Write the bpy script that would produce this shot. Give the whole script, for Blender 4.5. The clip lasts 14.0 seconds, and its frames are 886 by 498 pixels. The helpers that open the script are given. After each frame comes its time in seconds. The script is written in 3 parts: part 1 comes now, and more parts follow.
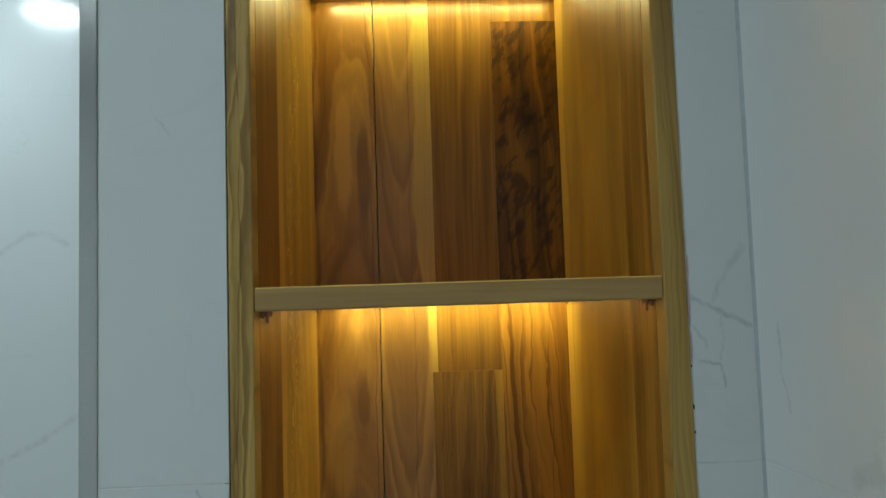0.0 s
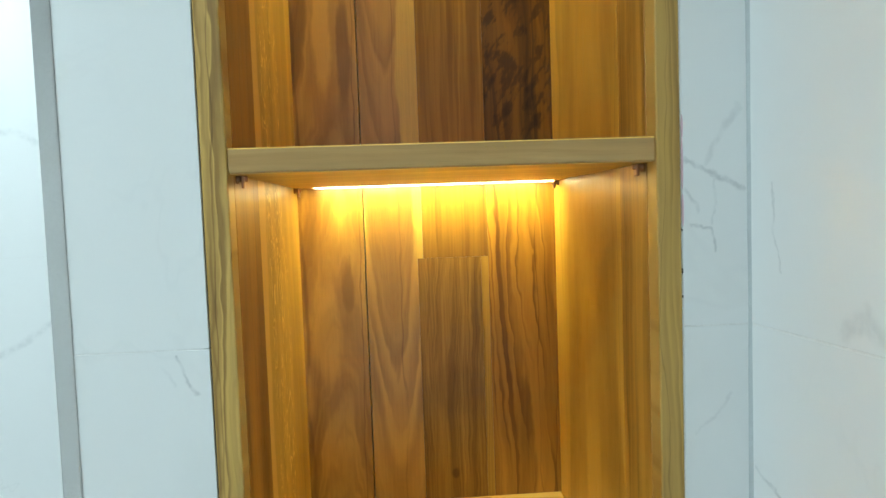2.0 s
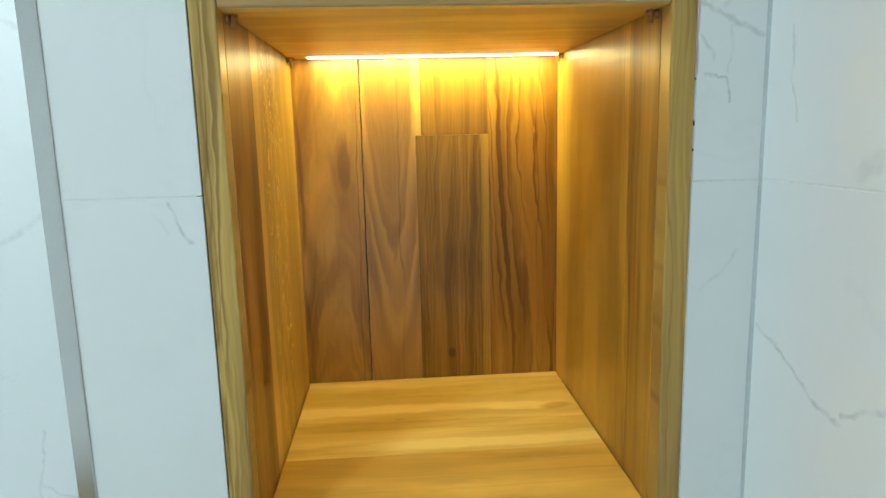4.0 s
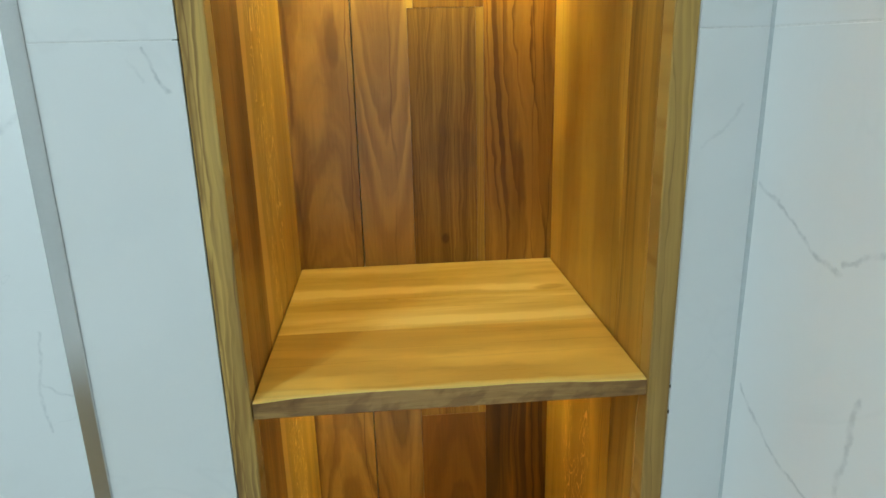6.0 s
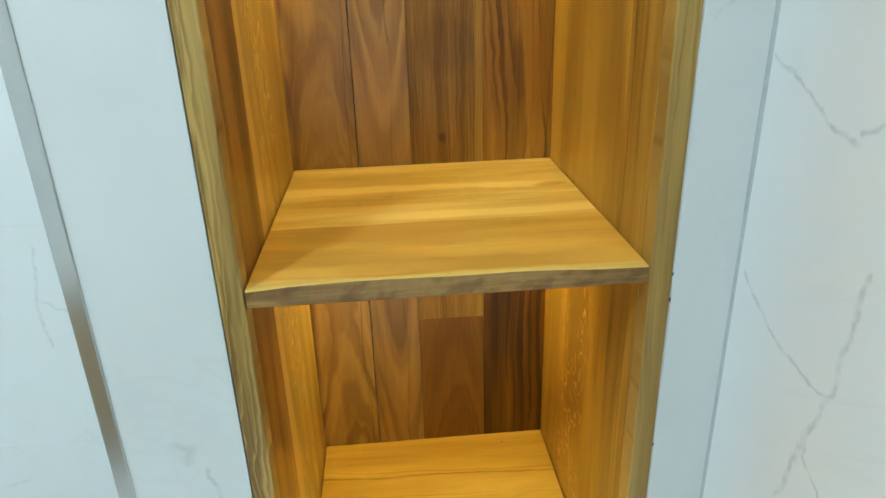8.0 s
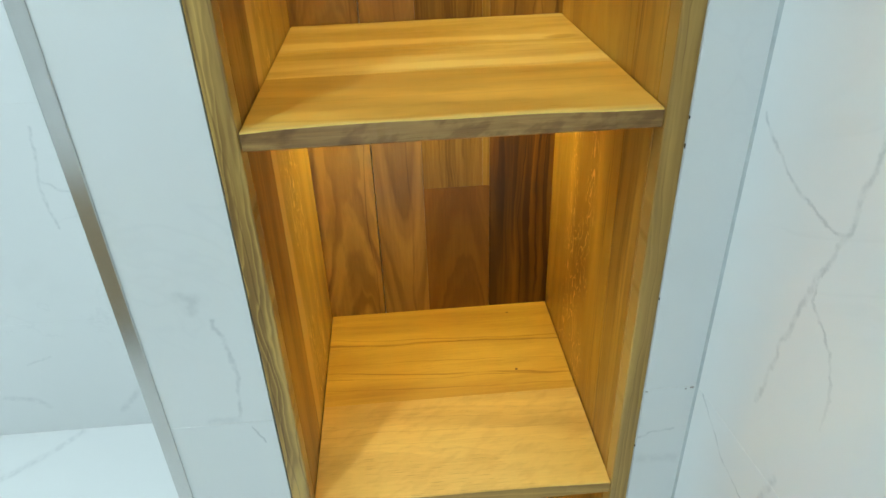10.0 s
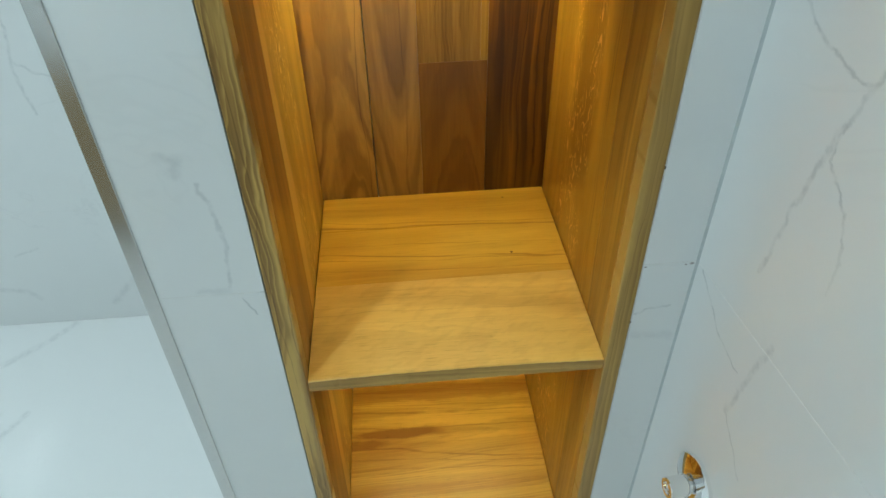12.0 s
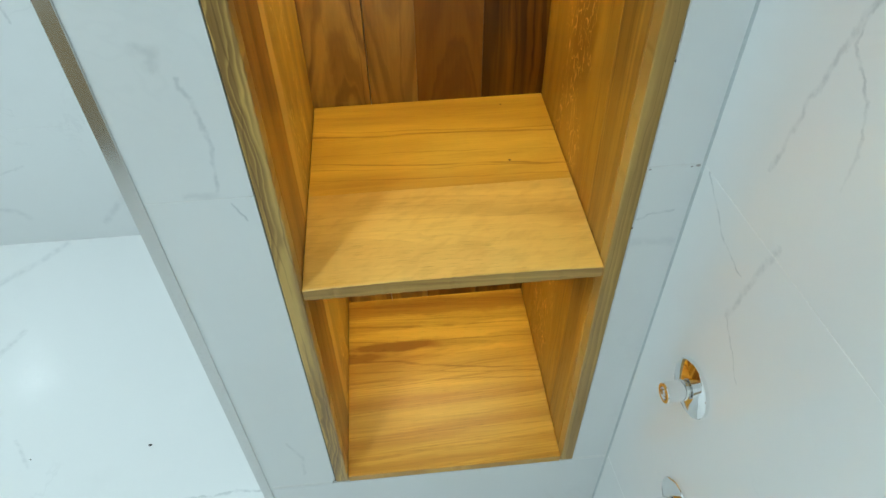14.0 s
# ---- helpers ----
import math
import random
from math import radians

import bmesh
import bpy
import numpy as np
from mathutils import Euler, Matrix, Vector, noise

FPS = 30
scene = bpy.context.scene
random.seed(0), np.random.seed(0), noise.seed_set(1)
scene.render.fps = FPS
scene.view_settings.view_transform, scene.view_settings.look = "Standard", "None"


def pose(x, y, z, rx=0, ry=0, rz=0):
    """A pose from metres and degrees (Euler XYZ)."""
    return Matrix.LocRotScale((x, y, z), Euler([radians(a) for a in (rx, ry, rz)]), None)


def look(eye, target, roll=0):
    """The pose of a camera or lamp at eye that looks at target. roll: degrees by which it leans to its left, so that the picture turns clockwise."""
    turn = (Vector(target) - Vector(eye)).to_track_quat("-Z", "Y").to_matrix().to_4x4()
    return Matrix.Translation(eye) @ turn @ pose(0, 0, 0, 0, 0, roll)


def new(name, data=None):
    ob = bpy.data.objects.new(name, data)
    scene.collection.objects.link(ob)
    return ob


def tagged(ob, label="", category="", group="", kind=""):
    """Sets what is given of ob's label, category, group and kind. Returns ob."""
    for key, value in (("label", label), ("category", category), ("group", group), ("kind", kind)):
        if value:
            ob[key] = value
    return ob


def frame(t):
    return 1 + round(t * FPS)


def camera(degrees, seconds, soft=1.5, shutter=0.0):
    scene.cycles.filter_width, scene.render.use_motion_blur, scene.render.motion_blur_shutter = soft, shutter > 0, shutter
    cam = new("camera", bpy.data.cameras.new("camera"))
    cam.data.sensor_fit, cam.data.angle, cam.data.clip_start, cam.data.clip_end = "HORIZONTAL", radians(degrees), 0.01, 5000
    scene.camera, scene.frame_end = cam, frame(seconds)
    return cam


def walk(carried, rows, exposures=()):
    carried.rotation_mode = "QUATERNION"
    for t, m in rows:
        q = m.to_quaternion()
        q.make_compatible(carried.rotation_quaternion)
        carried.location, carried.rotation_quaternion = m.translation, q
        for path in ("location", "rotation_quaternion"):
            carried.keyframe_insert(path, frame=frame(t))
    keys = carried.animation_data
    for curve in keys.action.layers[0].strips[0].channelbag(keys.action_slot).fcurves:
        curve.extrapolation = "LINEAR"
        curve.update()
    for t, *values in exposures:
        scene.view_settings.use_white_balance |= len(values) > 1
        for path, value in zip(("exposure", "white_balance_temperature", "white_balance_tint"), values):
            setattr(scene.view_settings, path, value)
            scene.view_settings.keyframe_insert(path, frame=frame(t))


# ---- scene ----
cam = camera(67.0, 14.0)

PATH = [
    (0, (0.131, -0.558, 1.738), (0.225, 1.436, 1.861), -1.8),
    (0.5, (0.133, -0.553, 1.727), (0.245, 1.442, 1.799), -2.0),
    (1, (0.131, -0.545, 1.716), (0.251, 1.451, 1.725), -2.0),
    (1.5, (0.13, -0.539, 1.704), (0.255, 1.456, 1.652), -2.0),
    (2, (0.132, -0.535, 1.691), (0.261, 1.458, 1.575), -2.0),
    (2.5, (0.129, -0.534, 1.681), (0.264, 1.454, 1.512), -1.2),
    (3, (0.125, -0.528, 1.666), (0.264, 1.453, 1.425), -1.1),
    (3.2, (0.124, -0.522, 1.659), (0.259, 1.455, 1.388), -1.2),
    (5.3, (0.127, -0.523, 1.598), (0.277, 1.418, 1.138), -1.7),
    (5.5, (0.125, -0.52, 1.593), (0.277, 1.413, 1.103), -1.5),
    (6, (0.125, -0.514, 1.577), (0.274, 1.397, 1.006), -1.4),
    (6.5, (0.128, -0.506, 1.563), (0.284, 1.385, 0.93), -1.4),
    (7, (0.125, -0.502, 1.554), (0.282, 1.371, 0.868), -1.4),
    (9.3, (0.125, -0.509, 1.507), (0.252, 1.262, 0.587), -2.1),
    (9.5, (0.128, -0.509, 1.502), (0.251, 1.245, 0.549), -2.0),
    (10, (0.126, -0.506, 1.485), (0.233, 1.201, 0.448), -2.1),
    (10.5, (0.124, -0.507, 1.475), (0.246, 1.176, 0.403), -1.6),
    (11, (0.12, -0.507, 1.463), (0.252, 1.134, 0.328), -1.0),
    (11.5, (0.12, -0.508, 1.451), (0.24, 1.098, 0.265), -1.2),
    (12, (0.12, -0.504, 1.438), (0.235, 1.044, 0.177), -1.2),
    (12.5, (0.118, -0.501, 1.429), (0.244, 0.991, 0.104), -0.7),
    (13, (0.119, -0.501, 1.419), (0.243, 0.934, 0.031), -0.8),
    (13.5, (0.121, -0.5, 1.409), (0.237, 0.899, -0.015), -1.3),
    (14, (0.118, -0.499, 1.407), (0.232, 0.896, -0.021), -1.2),
]
EXPOSURES = [(0, -1.2), (0.5, -0.85), (1.0, -0.42), (1.5, -0.10), (2.0, 0.06), (3.0, 0.15), (5.5, -0.2), (6.5, -0.04), (7.0, -0.04), (9.5, 0.56), (10.0, 0.16), (10.5, 0.0), (11, -0.12), (12.0, -0.2), (12.5, -0.20), (13.0, 0.03), (14, 0.05)]
walk(cam, [(t, look(eye, target, roll)) for t, eye, target, roll in PATH], EXPOSURES)

# ---- light and world ----
LAMP = (0.78, 0.965, 1.01)
LED = (1.0, 0.915, 0.37)
LAMP_MAIN, LAMP_RECESS, LAMP_FAR, LED_POWER = 126.0, 120.0, 230.0, 62.0

world = bpy.data.worlds.new("world")
scene.world = world
world.use_nodes = True
world.node_tree.nodes["Background"].inputs["Color"].default_value = (0.7, 0.85, 1.0, 1)
world.node_tree.nodes["Background"].inputs["Strength"].default_value = 0.02

# ---- plan, in metres ----
W, DEPTH = 0.343, 0.362          # clear width and depth of the niche
EDGE = 0.020                     # thickness of the oak side boards
Z_BOT, Z_TOP = 0.385, 2.50       # bottom and top of the oak lining
SHELF_TOPS = {"bottom": 0.397, "c": 0.847, "b": 1.296, "a": 1.745, "top": 2.167}
FLOOR, CEILING = 0.022, 2.60
LEFT_EDGE = -0.1245              # end of the tiles at the metal trim
CORNER = 0.421                   # inside corner with the side wall
SLOPE = 0.09                     # the side wall opens by five degrees
FAR_Y = 1.013
ROOM_X, ROOM_Y = -2.75, -1.95
JOINTS = [FLOOR, 0.388, 0.988, 1.588, 2.188, CEILING]


# ---- helpers of this scene ----
class Nodes:
    """Short hand for building a node material."""

    def __init__(self, name):
        self.mat = bpy.data.materials.new(name)
        self.mat.use_nodes = True
        self.tree = self.mat.node_tree
        self.bsdf = self.tree.nodes["Principled BSDF"]

    def add(self, kind, **values):
        n = self.tree.nodes.new(kind)
        for key, value in values.items():
            setattr(n, key, value)
        return n

    def put(self, socket, value):
        if isinstance(value, bpy.types.NodeSocket):
            self.tree.links.new(value, socket)
        elif value is not None:
            socket.default_value = value

    def math(self, op, a, b=None, c=None, clamp=False):
        n = self.add("ShaderNodeMath", operation=op, use_clamp=clamp)
        for socket, value in zip(n.inputs, (a, b, c)):
            self.put(socket, value)
        return n.outputs[0]

    def xyz(self, x=0.0, y=0.0, z=0.0):
        n = self.add("ShaderNodeCombineXYZ")
        for socket, value in zip(n.inputs, (x, y, z)):
            self.put(socket, value)
        return n.outputs[0]

    def noise(self, vec, scale=1.0, detail=2.0, rough=0.5, distort=0.0):
        n = self.add("ShaderNodeTexNoise")
        self.put(n.inputs["Vector"], vec)
        for key, value in (("Scale", scale), ("Detail", detail), ("Roughness", rough), ("Distortion", distort)):
            self.put(n.inputs[key], value)
        return n.outputs["Fac"]

    def step(self, value, low, high, to=(0.0, 1.0)):
        n = self.add("ShaderNodeMapRange", interpolation_type="SMOOTHSTEP")
        for socket, v in zip(n.inputs, (value, low, high, *to)):
            self.put(socket, v)
        return n.outputs[0]

    def mix(self, fac, a, b, blend="MIX"):
        n = self.add("ShaderNodeMix", data_type="RGBA", blend_type=blend)
        for socket, v in zip((n.inputs[0], n.inputs[6], n.inputs[7]), (fac, a, b)):
            self.put(socket, (*v, 1) if isinstance(v, tuple) else v)
        return n.outputs[2]

    def ramp(self, fac, stops):
        n = self.add("ShaderNodeValToRGB")
        while len(n.color_ramp.elements) < len(stops):
            n.color_ramp.elements.new(0.5)
        for e, (at, colour) in zip(n.color_ramp.elements, stops):
            e.position, e.color = at, (*colour, 1)
        self.put(n.inputs[0], fac)
        return n.outputs[0]

    def place(self):
        g = self.add("ShaderNodeNewGeometry")
        s = self.add("ShaderNodeSeparateXYZ")
        self.put(s.inputs[0], g.outputs["Position"])
        return dict(zip("xyz", s.outputs))

    def bump(self, height, strength, distance):
        n = self.add("ShaderNodeBump")
        self.put(n.inputs["Height"], height)
        n.inputs["Strength"].default_value, n.inputs["Distance"].default_value = strength, distance
        self.put(self.bsdf.inputs["Normal"], n.outputs[0])


def plain(name, colour, rough=0.5, metal=0.0, grain=0.0, scale=60.0):
    k = Nodes(name)
    k.put(k.bsdf.inputs["Roughness"], rough)
    k.put(k.bsdf.inputs["Metallic"], metal)
    p = k.place()
    n = k.noise(k.xyz(p["x"], p["y"], p["z"]), scale, 4.0, 0.6)
    dark = tuple(c * (1 - grain) for c in colour)
    k.put(k.bsdf.inputs["Base Color"], k.ramp(n, [(0.3, dark), (0.7, colour)]))
    return k.mat


def glow(name, colour, strength):
    k = Nodes(name)
    k.put(k.bsdf.inputs["Base Color"], (*colour, 1))
    k.put(k.bsdf.inputs["Emission Color"], (*colour, 1))
    k.put(k.bsdf.inputs["Emission Strength"], strength)
    return k.mat


OAK_SAP = (0.74, 0.52, 0.17)


def wood(name, light, dark, across="x", along="z", centre=0.0, d=0.05, taper=0.05, spacing=0.008, wobble=0.008, rings=0.5, broad=0.5,
         streak=0.15, pores=0.25, sap=None, sap_fade=None, sap_colour=OAK_SAP, fleck=0.0, fleck_at=(0.2, 0.2), ripple=0.0, blotch=0.0, zones=75.0, seed=0.0, rough=0.40, thin=False,
         coat=0.12, coat_rough=0.28, lines=(), eyes=()):
    """Oiled oak sawn along the grain: nested growth rings cut by the face, broad colour zones, fine streaks, pores and ray flecks.
    sap: (place across the grain, +1 or -1 for the side on which the pale sapwood lies).
    lines: single dark growth lines (place, slope, width, strength); eyes: pointed islands in the figure (across, along, half sizes, strength)."""
    k = Nodes(name)
    p = k.place()
    u, v = p[across], k.math("ADD", p[along], seed * 1.37)
    # slow wander of the grain
    wander = k.noise(k.xyz(k.math("MULTIPLY", u, 16.0), k.math("MULTIPLY", v, 4.2), seed), 1.0, 4.0, 0.5)
    wander = k.math("SUBTRACT", wander, 0.5)
    off = k.math("SUBTRACT", u, centre)
    r = k.math("SQRT", k.math("MULTIPLY_ADD", off, off, d * d))
    r = k.math("MULTIPLY_ADD", v, taper, r)
    r = k.math("MULTIPLY_ADD", wander, wobble * 2.4, r)
    if ripple:
        curl = k.noise(k.xyz(k.math("MULTIPLY", u, 42.0), k.math("MULTIPLY", v, 19.0), seed + 5), 1.0, 2.0, 0.5)
        r = k.math("MULTIPLY_ADD", curl, ripple, r)
    phase = k.math("DIVIDE", r, spacing)
    uneven = k.noise(k.xyz(k.math("MULTIPLY", phase, 0.42), k.math("MULTIPLY", v, 0.8), seed + 6), 1.0, 2.0, 0.6)
    saw = k.math("FRACT", k.math("MULTIPLY_ADD", uneven, 3.4, phase))
    ring = k.math("MULTIPLY", k.step(saw, 0.0, 0.75), k.step(saw, 1.0, 0.84))
    if thin:
        ring = k.math("MULTIPLY", k.step(saw, 0.55, 0.90), k.step(saw, 1.0, 0.95))
    faint = k.noise(k.xyz(k.math("MULTIPLY", phase, 0.43), k.math("MULTIPLY", v, 3.0), seed + 2), 1.0, 2.0, 0.5)
    ring = k.math("MULTIPLY", ring, k.step(faint, 0.36, 0.66, (0.05, 1.0)))
    zone = k.noise(k.xyz(k.math("MULTIPLY", r, zones), k.math("MULTIPLY", v, 2.2), seed + 9), 1.0, 3.0, 0.5)
    fine = k.math("MULTIPLY_ADD", wander, 0.010, u)
    streaks = k.noise(k.xyz(k.math("MULTIPLY", fine, 330.0), k.math("MULTIPLY", v, 6.0), seed + 3), 1.0, 3.0, 0.6)
    pore = k.noise(k.xyz(k.math("MULTIPLY", fine, 1100.0), k.math("MULTIPLY", v, 38.0), seed + 4), 1.0, 2.0, 0.5)
    pore = k.math("MULTIPLY", k.step(pore, 0.57, 0.70), k.math("MULTIPLY_ADD", ring, 0.7, 0.3))
    f = k.math("MULTIPLY_ADD", ring, -rings, 0.60 + rings * 0.4)
    f = k.math("ADD", f, k.math("MULTIPLY", k.math("SUBTRACT", zone, 0.5), broad * 2.4))
    f = k.math("ADD", f, k.math("MULTIPLY", k.math("SUBTRACT", streaks, 0.5), streak * 1.6))
    if blotch:
        marks = k.noise(k.xyz(k.math("MULTIPLY_ADD", v, 34.0, k.math("MULTIPLY", u, -55.0)), k.math("MULTIPLY_ADD", u, 22.0, k.math("MULTIPLY", v, 17.0)), seed + 14), 1.0, 3.0, 0.55)
        f = k.math("SUBTRACT", f, k.math("MULTIPLY", k.step(marks, 0.47, 0.64), blotch))
    for place, slope, wide, strength in lines:
        at = k.math("MULTIPLY_ADD", p[along], -slope, k.math("MULTIPLY_ADD", wander, 0.035, u))
        near = k.step(k.math("ABSOLUTE", k.math("SUBTRACT", at, place)), wide, wide * 0.1)
        worn = k.noise(k.xyz(k.math("MULTIPLY", u, 30.0), k.math("MULTIPLY", v, 9.0), seed + place * 50), 1.0, 3.0, 0.6)
        f = k.math("SUBTRACT", f, k.math("MULTIPLY", k.math("MULTIPLY", near, k.step(worn, 0.30, 0.62, (0.15, 1.0))), strength))
    for u0, v0, ru, rv, strength in eyes:
        swirl = k.math("SUBTRACT", k.noise(k.xyz(k.math("MULTIPLY", u, 34.0), k.math("MULTIPLY", v, 13.0), seed + 15), 1.0, 3.0, 0.6), 0.5)
        ea = k.math("DIVIDE", k.math("SUBTRACT", k.math("MULTIPLY_ADD", swirl, ru * 1.7, u), u0), ru)
        eb = k.math("DIVIDE", k.math("SUBTRACT", p[along], v0), rv)
        e = k.math("SQRT", k.math("MULTIPLY_ADD", ea, ea, k.math("MULTIPLY", eb, eb)))
        f = k.math("SUBTRACT", f, k.math("MULTIPLY", k.step(e, 1.15, 0.55), strength))
    middle = tuple((a * b) ** 0.5 for a, b in zip(light, dark))
    colour = k.ramp(f, [(0.0, dark), (0.5, middle), (1.0, light)])
    if sap:
        edge = k.math("MULTIPLY_ADD", wander, 0.055, u)
        if sap_fade:
            edge = k.math("MULTIPLY_ADD", k.math("MINIMUM", k.math("SUBTRACT", p[along], sap_fade[0]), 0.0), sap_fade[1], edge)
        mask = k.step(edge, sap[0] - 0.003 * sap[1], sap[0] + 0.003 * sap[1])
        pale = k.mix(k.step(streaks, 0.3, 0.7), tuple(c * 0.86 for c in sap_colour), sap_colour)
        colour = k.mix(mask, colour, pale)
    if fleck:
        cells = k.noise(k.xyz(k.math("MULTIPLY", u, 62.0), k.math("MULTIPLY", v, 21.0), seed + 11), 1.0, 1.5, 0.5, 1.5)
        hit = k.step(k.math("ABSOLUTE", k.math("SUBTRACT", cells, 0.54)), 0.026, 0.006)
        hit = k.math("MULTIPLY", hit, k.step(k.noise(k.xyz(k.math("MULTIPLY", u, 22.0), k.math("MULTIPLY", v, 7.0), seed + 12), 1.0, 1.0), 0.34, 0.50))
        hit = k.math("MULTIPLY", hit, k.step(k.math("ABSOLUTE", k.math("SUBTRACT", u, fleck_at[0])), fleck_at[1], fleck_at[1] * 0.5))
        colour = k.mix(k.math("MULTIPLY", hit, min(1.0, fleck * 1.2)), colour, tuple(min(0.95, c * 1.3 + 0.10) for c in light))
    colour = k.mix(k.math("MULTIPLY", pore, pores), colour, k.mix(1.0, colour, (0.42, 0.34, 0.25), "MULTIPLY"))
    k.put(k.bsdf.inputs["Base Color"], colour)
    k.put(k.bsdf.inputs["Specular IOR Level"], 0.46)
    k.put(k.bsdf.inputs["Coat Weight"], coat)
    k.put(k.bsdf.inputs["Coat Roughness"], coat_rough)
    k.put(k.bsdf.inputs["Roughness"], k.step(k.math("ADD", streaks, pore), 0.3, 1.4, (rough - 0.07, rough + 0.18)))
    k.bump(k.math("SUBTRACT", streaks, pore), 0.03, 0.0005)
    return k.mat


def vein_nodes(k, a, b, path, width, strength):
    """The mask of one vein, drawn as short straight runs from point to point."""
    total = None
    for (ax, ay), (bx, by) in zip(path, path[1:]):
        dx, dy = bx - ax, by - ay
        length = dx * dx + dy * dy
        pa, pb = k.math("SUBTRACT", a, ax), k.math("SUBTRACT", b, ay)
        t = k.math("DIVIDE", k.math("MULTIPLY_ADD", pa, dx, k.math("MULTIPLY", pb, dy)), length, clamp=True)
        qa, qb = k.math("MULTIPLY_ADD", t, -dx, pa), k.math("MULTIPLY_ADD", t, -dy, pb)
        far = k.math("SQRT", k.math("MULTIPLY_ADD", qa, qa, k.math("MULTIPLY", qb, qb)))
        run = k.step(far, width * 1.3, width * 0.1)
        total = run if total is None else k.math("MAXIMUM", total, run)
    return k.math("MULTIPLY", total, strength * 0.62)


def marble(name, first, second, veins, faint=0.25, seed=0.0, base=(0.80, 0.82, 0.82), rough=0.12):
    """Glazed white tile with a grey marble print: the listed veins, soft clouds and faint stray veins."""
    k = Nodes(name)
    p = k.place()
    vec = k.xyz(p["x"], p["y"], p["z"])
    a, b = p[first], p[second]
    j1 = k.math("SUBTRACT", k.noise(vec, 38.0, 4.0, 0.6), 0.5)
    j2 = k.math("SUBTRACT", k.noise(k.xyz(p["y"], p["z"], p["x"]), 41.0, 4.0, 0.6), 0.5)
    a, b = k.math("MULTIPLY_ADD", j1, 0.016, a), k.math("MULTIPLY_ADD", j2, 0.016, b)
    gap = k.step(k.noise(vec, 60.0, 3.0, 0.6), 0.33, 0.62, (0.25, 1.0))
    mask = None
    for path, width, strength in veins:
        m = vein_nodes(k, a, b, path, width, strength)
        mask = m if mask is None else k.math("MAXIMUM", mask, m)
    shifted = k.add("ShaderNodeVectorMath", operation="ADD")
    k.put(shifted.inputs[0], vec)
    shifted.inputs[1].default_value = (seed, seed * 2.1, seed * 0.7)
    big = k.noise(shifted.outputs[0], 2.6, 5.0, 0.62, 0.6)
    stray = k.step(k.math("ABSOLUTE", k.math("SUBTRACT", big, 0.5)), 0.012, 0.0)
    where = k.step(k.noise(shifted.outputs[0], 3.7, 2.0), 0.5, 0.68)
    stray = k.math("MULTIPLY", k.math("MULTIPLY", stray, where), faint)
    cloud = k.math("MULTIPLY", k.step(k.noise(shifted.outputs[0], 5.0, 4.0, 0.6), 0.55, 0.8), 0.16)
    mask = k.math("MULTIPLY", mask, gap) if mask is not None else 0.0
    grey = (0.34, 0.37, 0.39)
    colour = k.mix(cloud, base, tuple(c * 0.8 for c in base))
    colour = k.mix(stray, colour, grey)
    colour = k.mix(mask, colour, grey)
    tint = k.noise(vec, 420.0, 2.0, 0.5)
    colour = k.mix(k.math("MULTIPLY", tint, 0.05), colour, tuple(c * 0.75 for c in base))
    k.put(k.bsdf.inputs["Base Color"], colour)
    k.put(k.bsdf.inputs["Roughness"], k.step(k.noise(vec, 9.0, 3.0), 0.3, 0.7, (rough - 0.02, rough + 0.05)))
    k.bump(k.noise(vec, 7.0, 2.0), 0.03, 0.003)
    return k.mat


def mesh_of(name, bm, material):
    me = bpy.data.meshes.new(name)
    bm.normal_update()
    bm.to_mesh(me)
    bm.free()
    if material:
        me.materials.append(material)
    return me


def thing(name, base, label, category, group="", kind=""):
    """An Empty at a thing's base."""
    e = new(name)
    e.empty_display_size = 0.05
    e.location = base
    return tagged(e, label, category, group, kind)


def part(name, bm, material, parent=None, label="", smooth=False):
    """One mesh object, modelled in world coordinates, under a thing or a part."""
    me = mesh_of(name, bm, material)
    ob = new(name, me)
    if parent is not None:
        bpy.context.view_layer.update()
        ob.parent = parent
        ob.matrix_parent_inverse = parent.matrix_world.inverted()
    if smooth:
        for poly in me.polygons:
            poly.use_smooth = True
    if label:
        ob["label"] = label
    return ob


def box(bm, lo, hi, bevel=0.0, segments=1):
    """A box between two corners, with eased edges."""
    made = bmesh.ops.create_cube(bm, size=1.0)["verts"]
    lo, hi = Vector(lo), Vector(hi)
    for v in made:
        v.co = Vector([(lo[i] + hi[i]) / 2 + v.co[i] * (hi[i] - lo[i]) for i in range(3)])
    if bevel:
        edges = list({e for v in made for e in v.link_edges})
        bmesh.ops.bevel(bm, geom=edges, offset=bevel, segments=segments, affect="EDGES", profile=0.5)
    return bm


def block(lo, hi, bevel=0.0, segments=1):
    return box(bmesh.new(), lo, hi, bevel, segments)


def lathe(profile, steps=40):
    """A turned shape about +z from (radius, height) pairs."""
    bm = bmesh.new()
    rings = []
    for r, z in profile:
        if r < 1e-6:
            rings.append([bm.verts.new((0, 0, z))])
        else:
            rings.append([bm.verts.new((r * math.cos(2 * math.pi * i / steps), r * math.sin(2 * math.pi * i / steps), z)) for i in range(steps)])
    for lower, upper in zip(rings, rings[1:]):
        for i in range(steps):
            j = (i + 1) % steps
            a = [lower[i], lower[j]] if len(lower) > 1 else [lower[0]]
            b = [upper[j], upper[i]] if len(upper) > 1 else [upper[0]]
            if len(a) + len(b) > 2:
                bm.faces.new(a + b)
    return bm


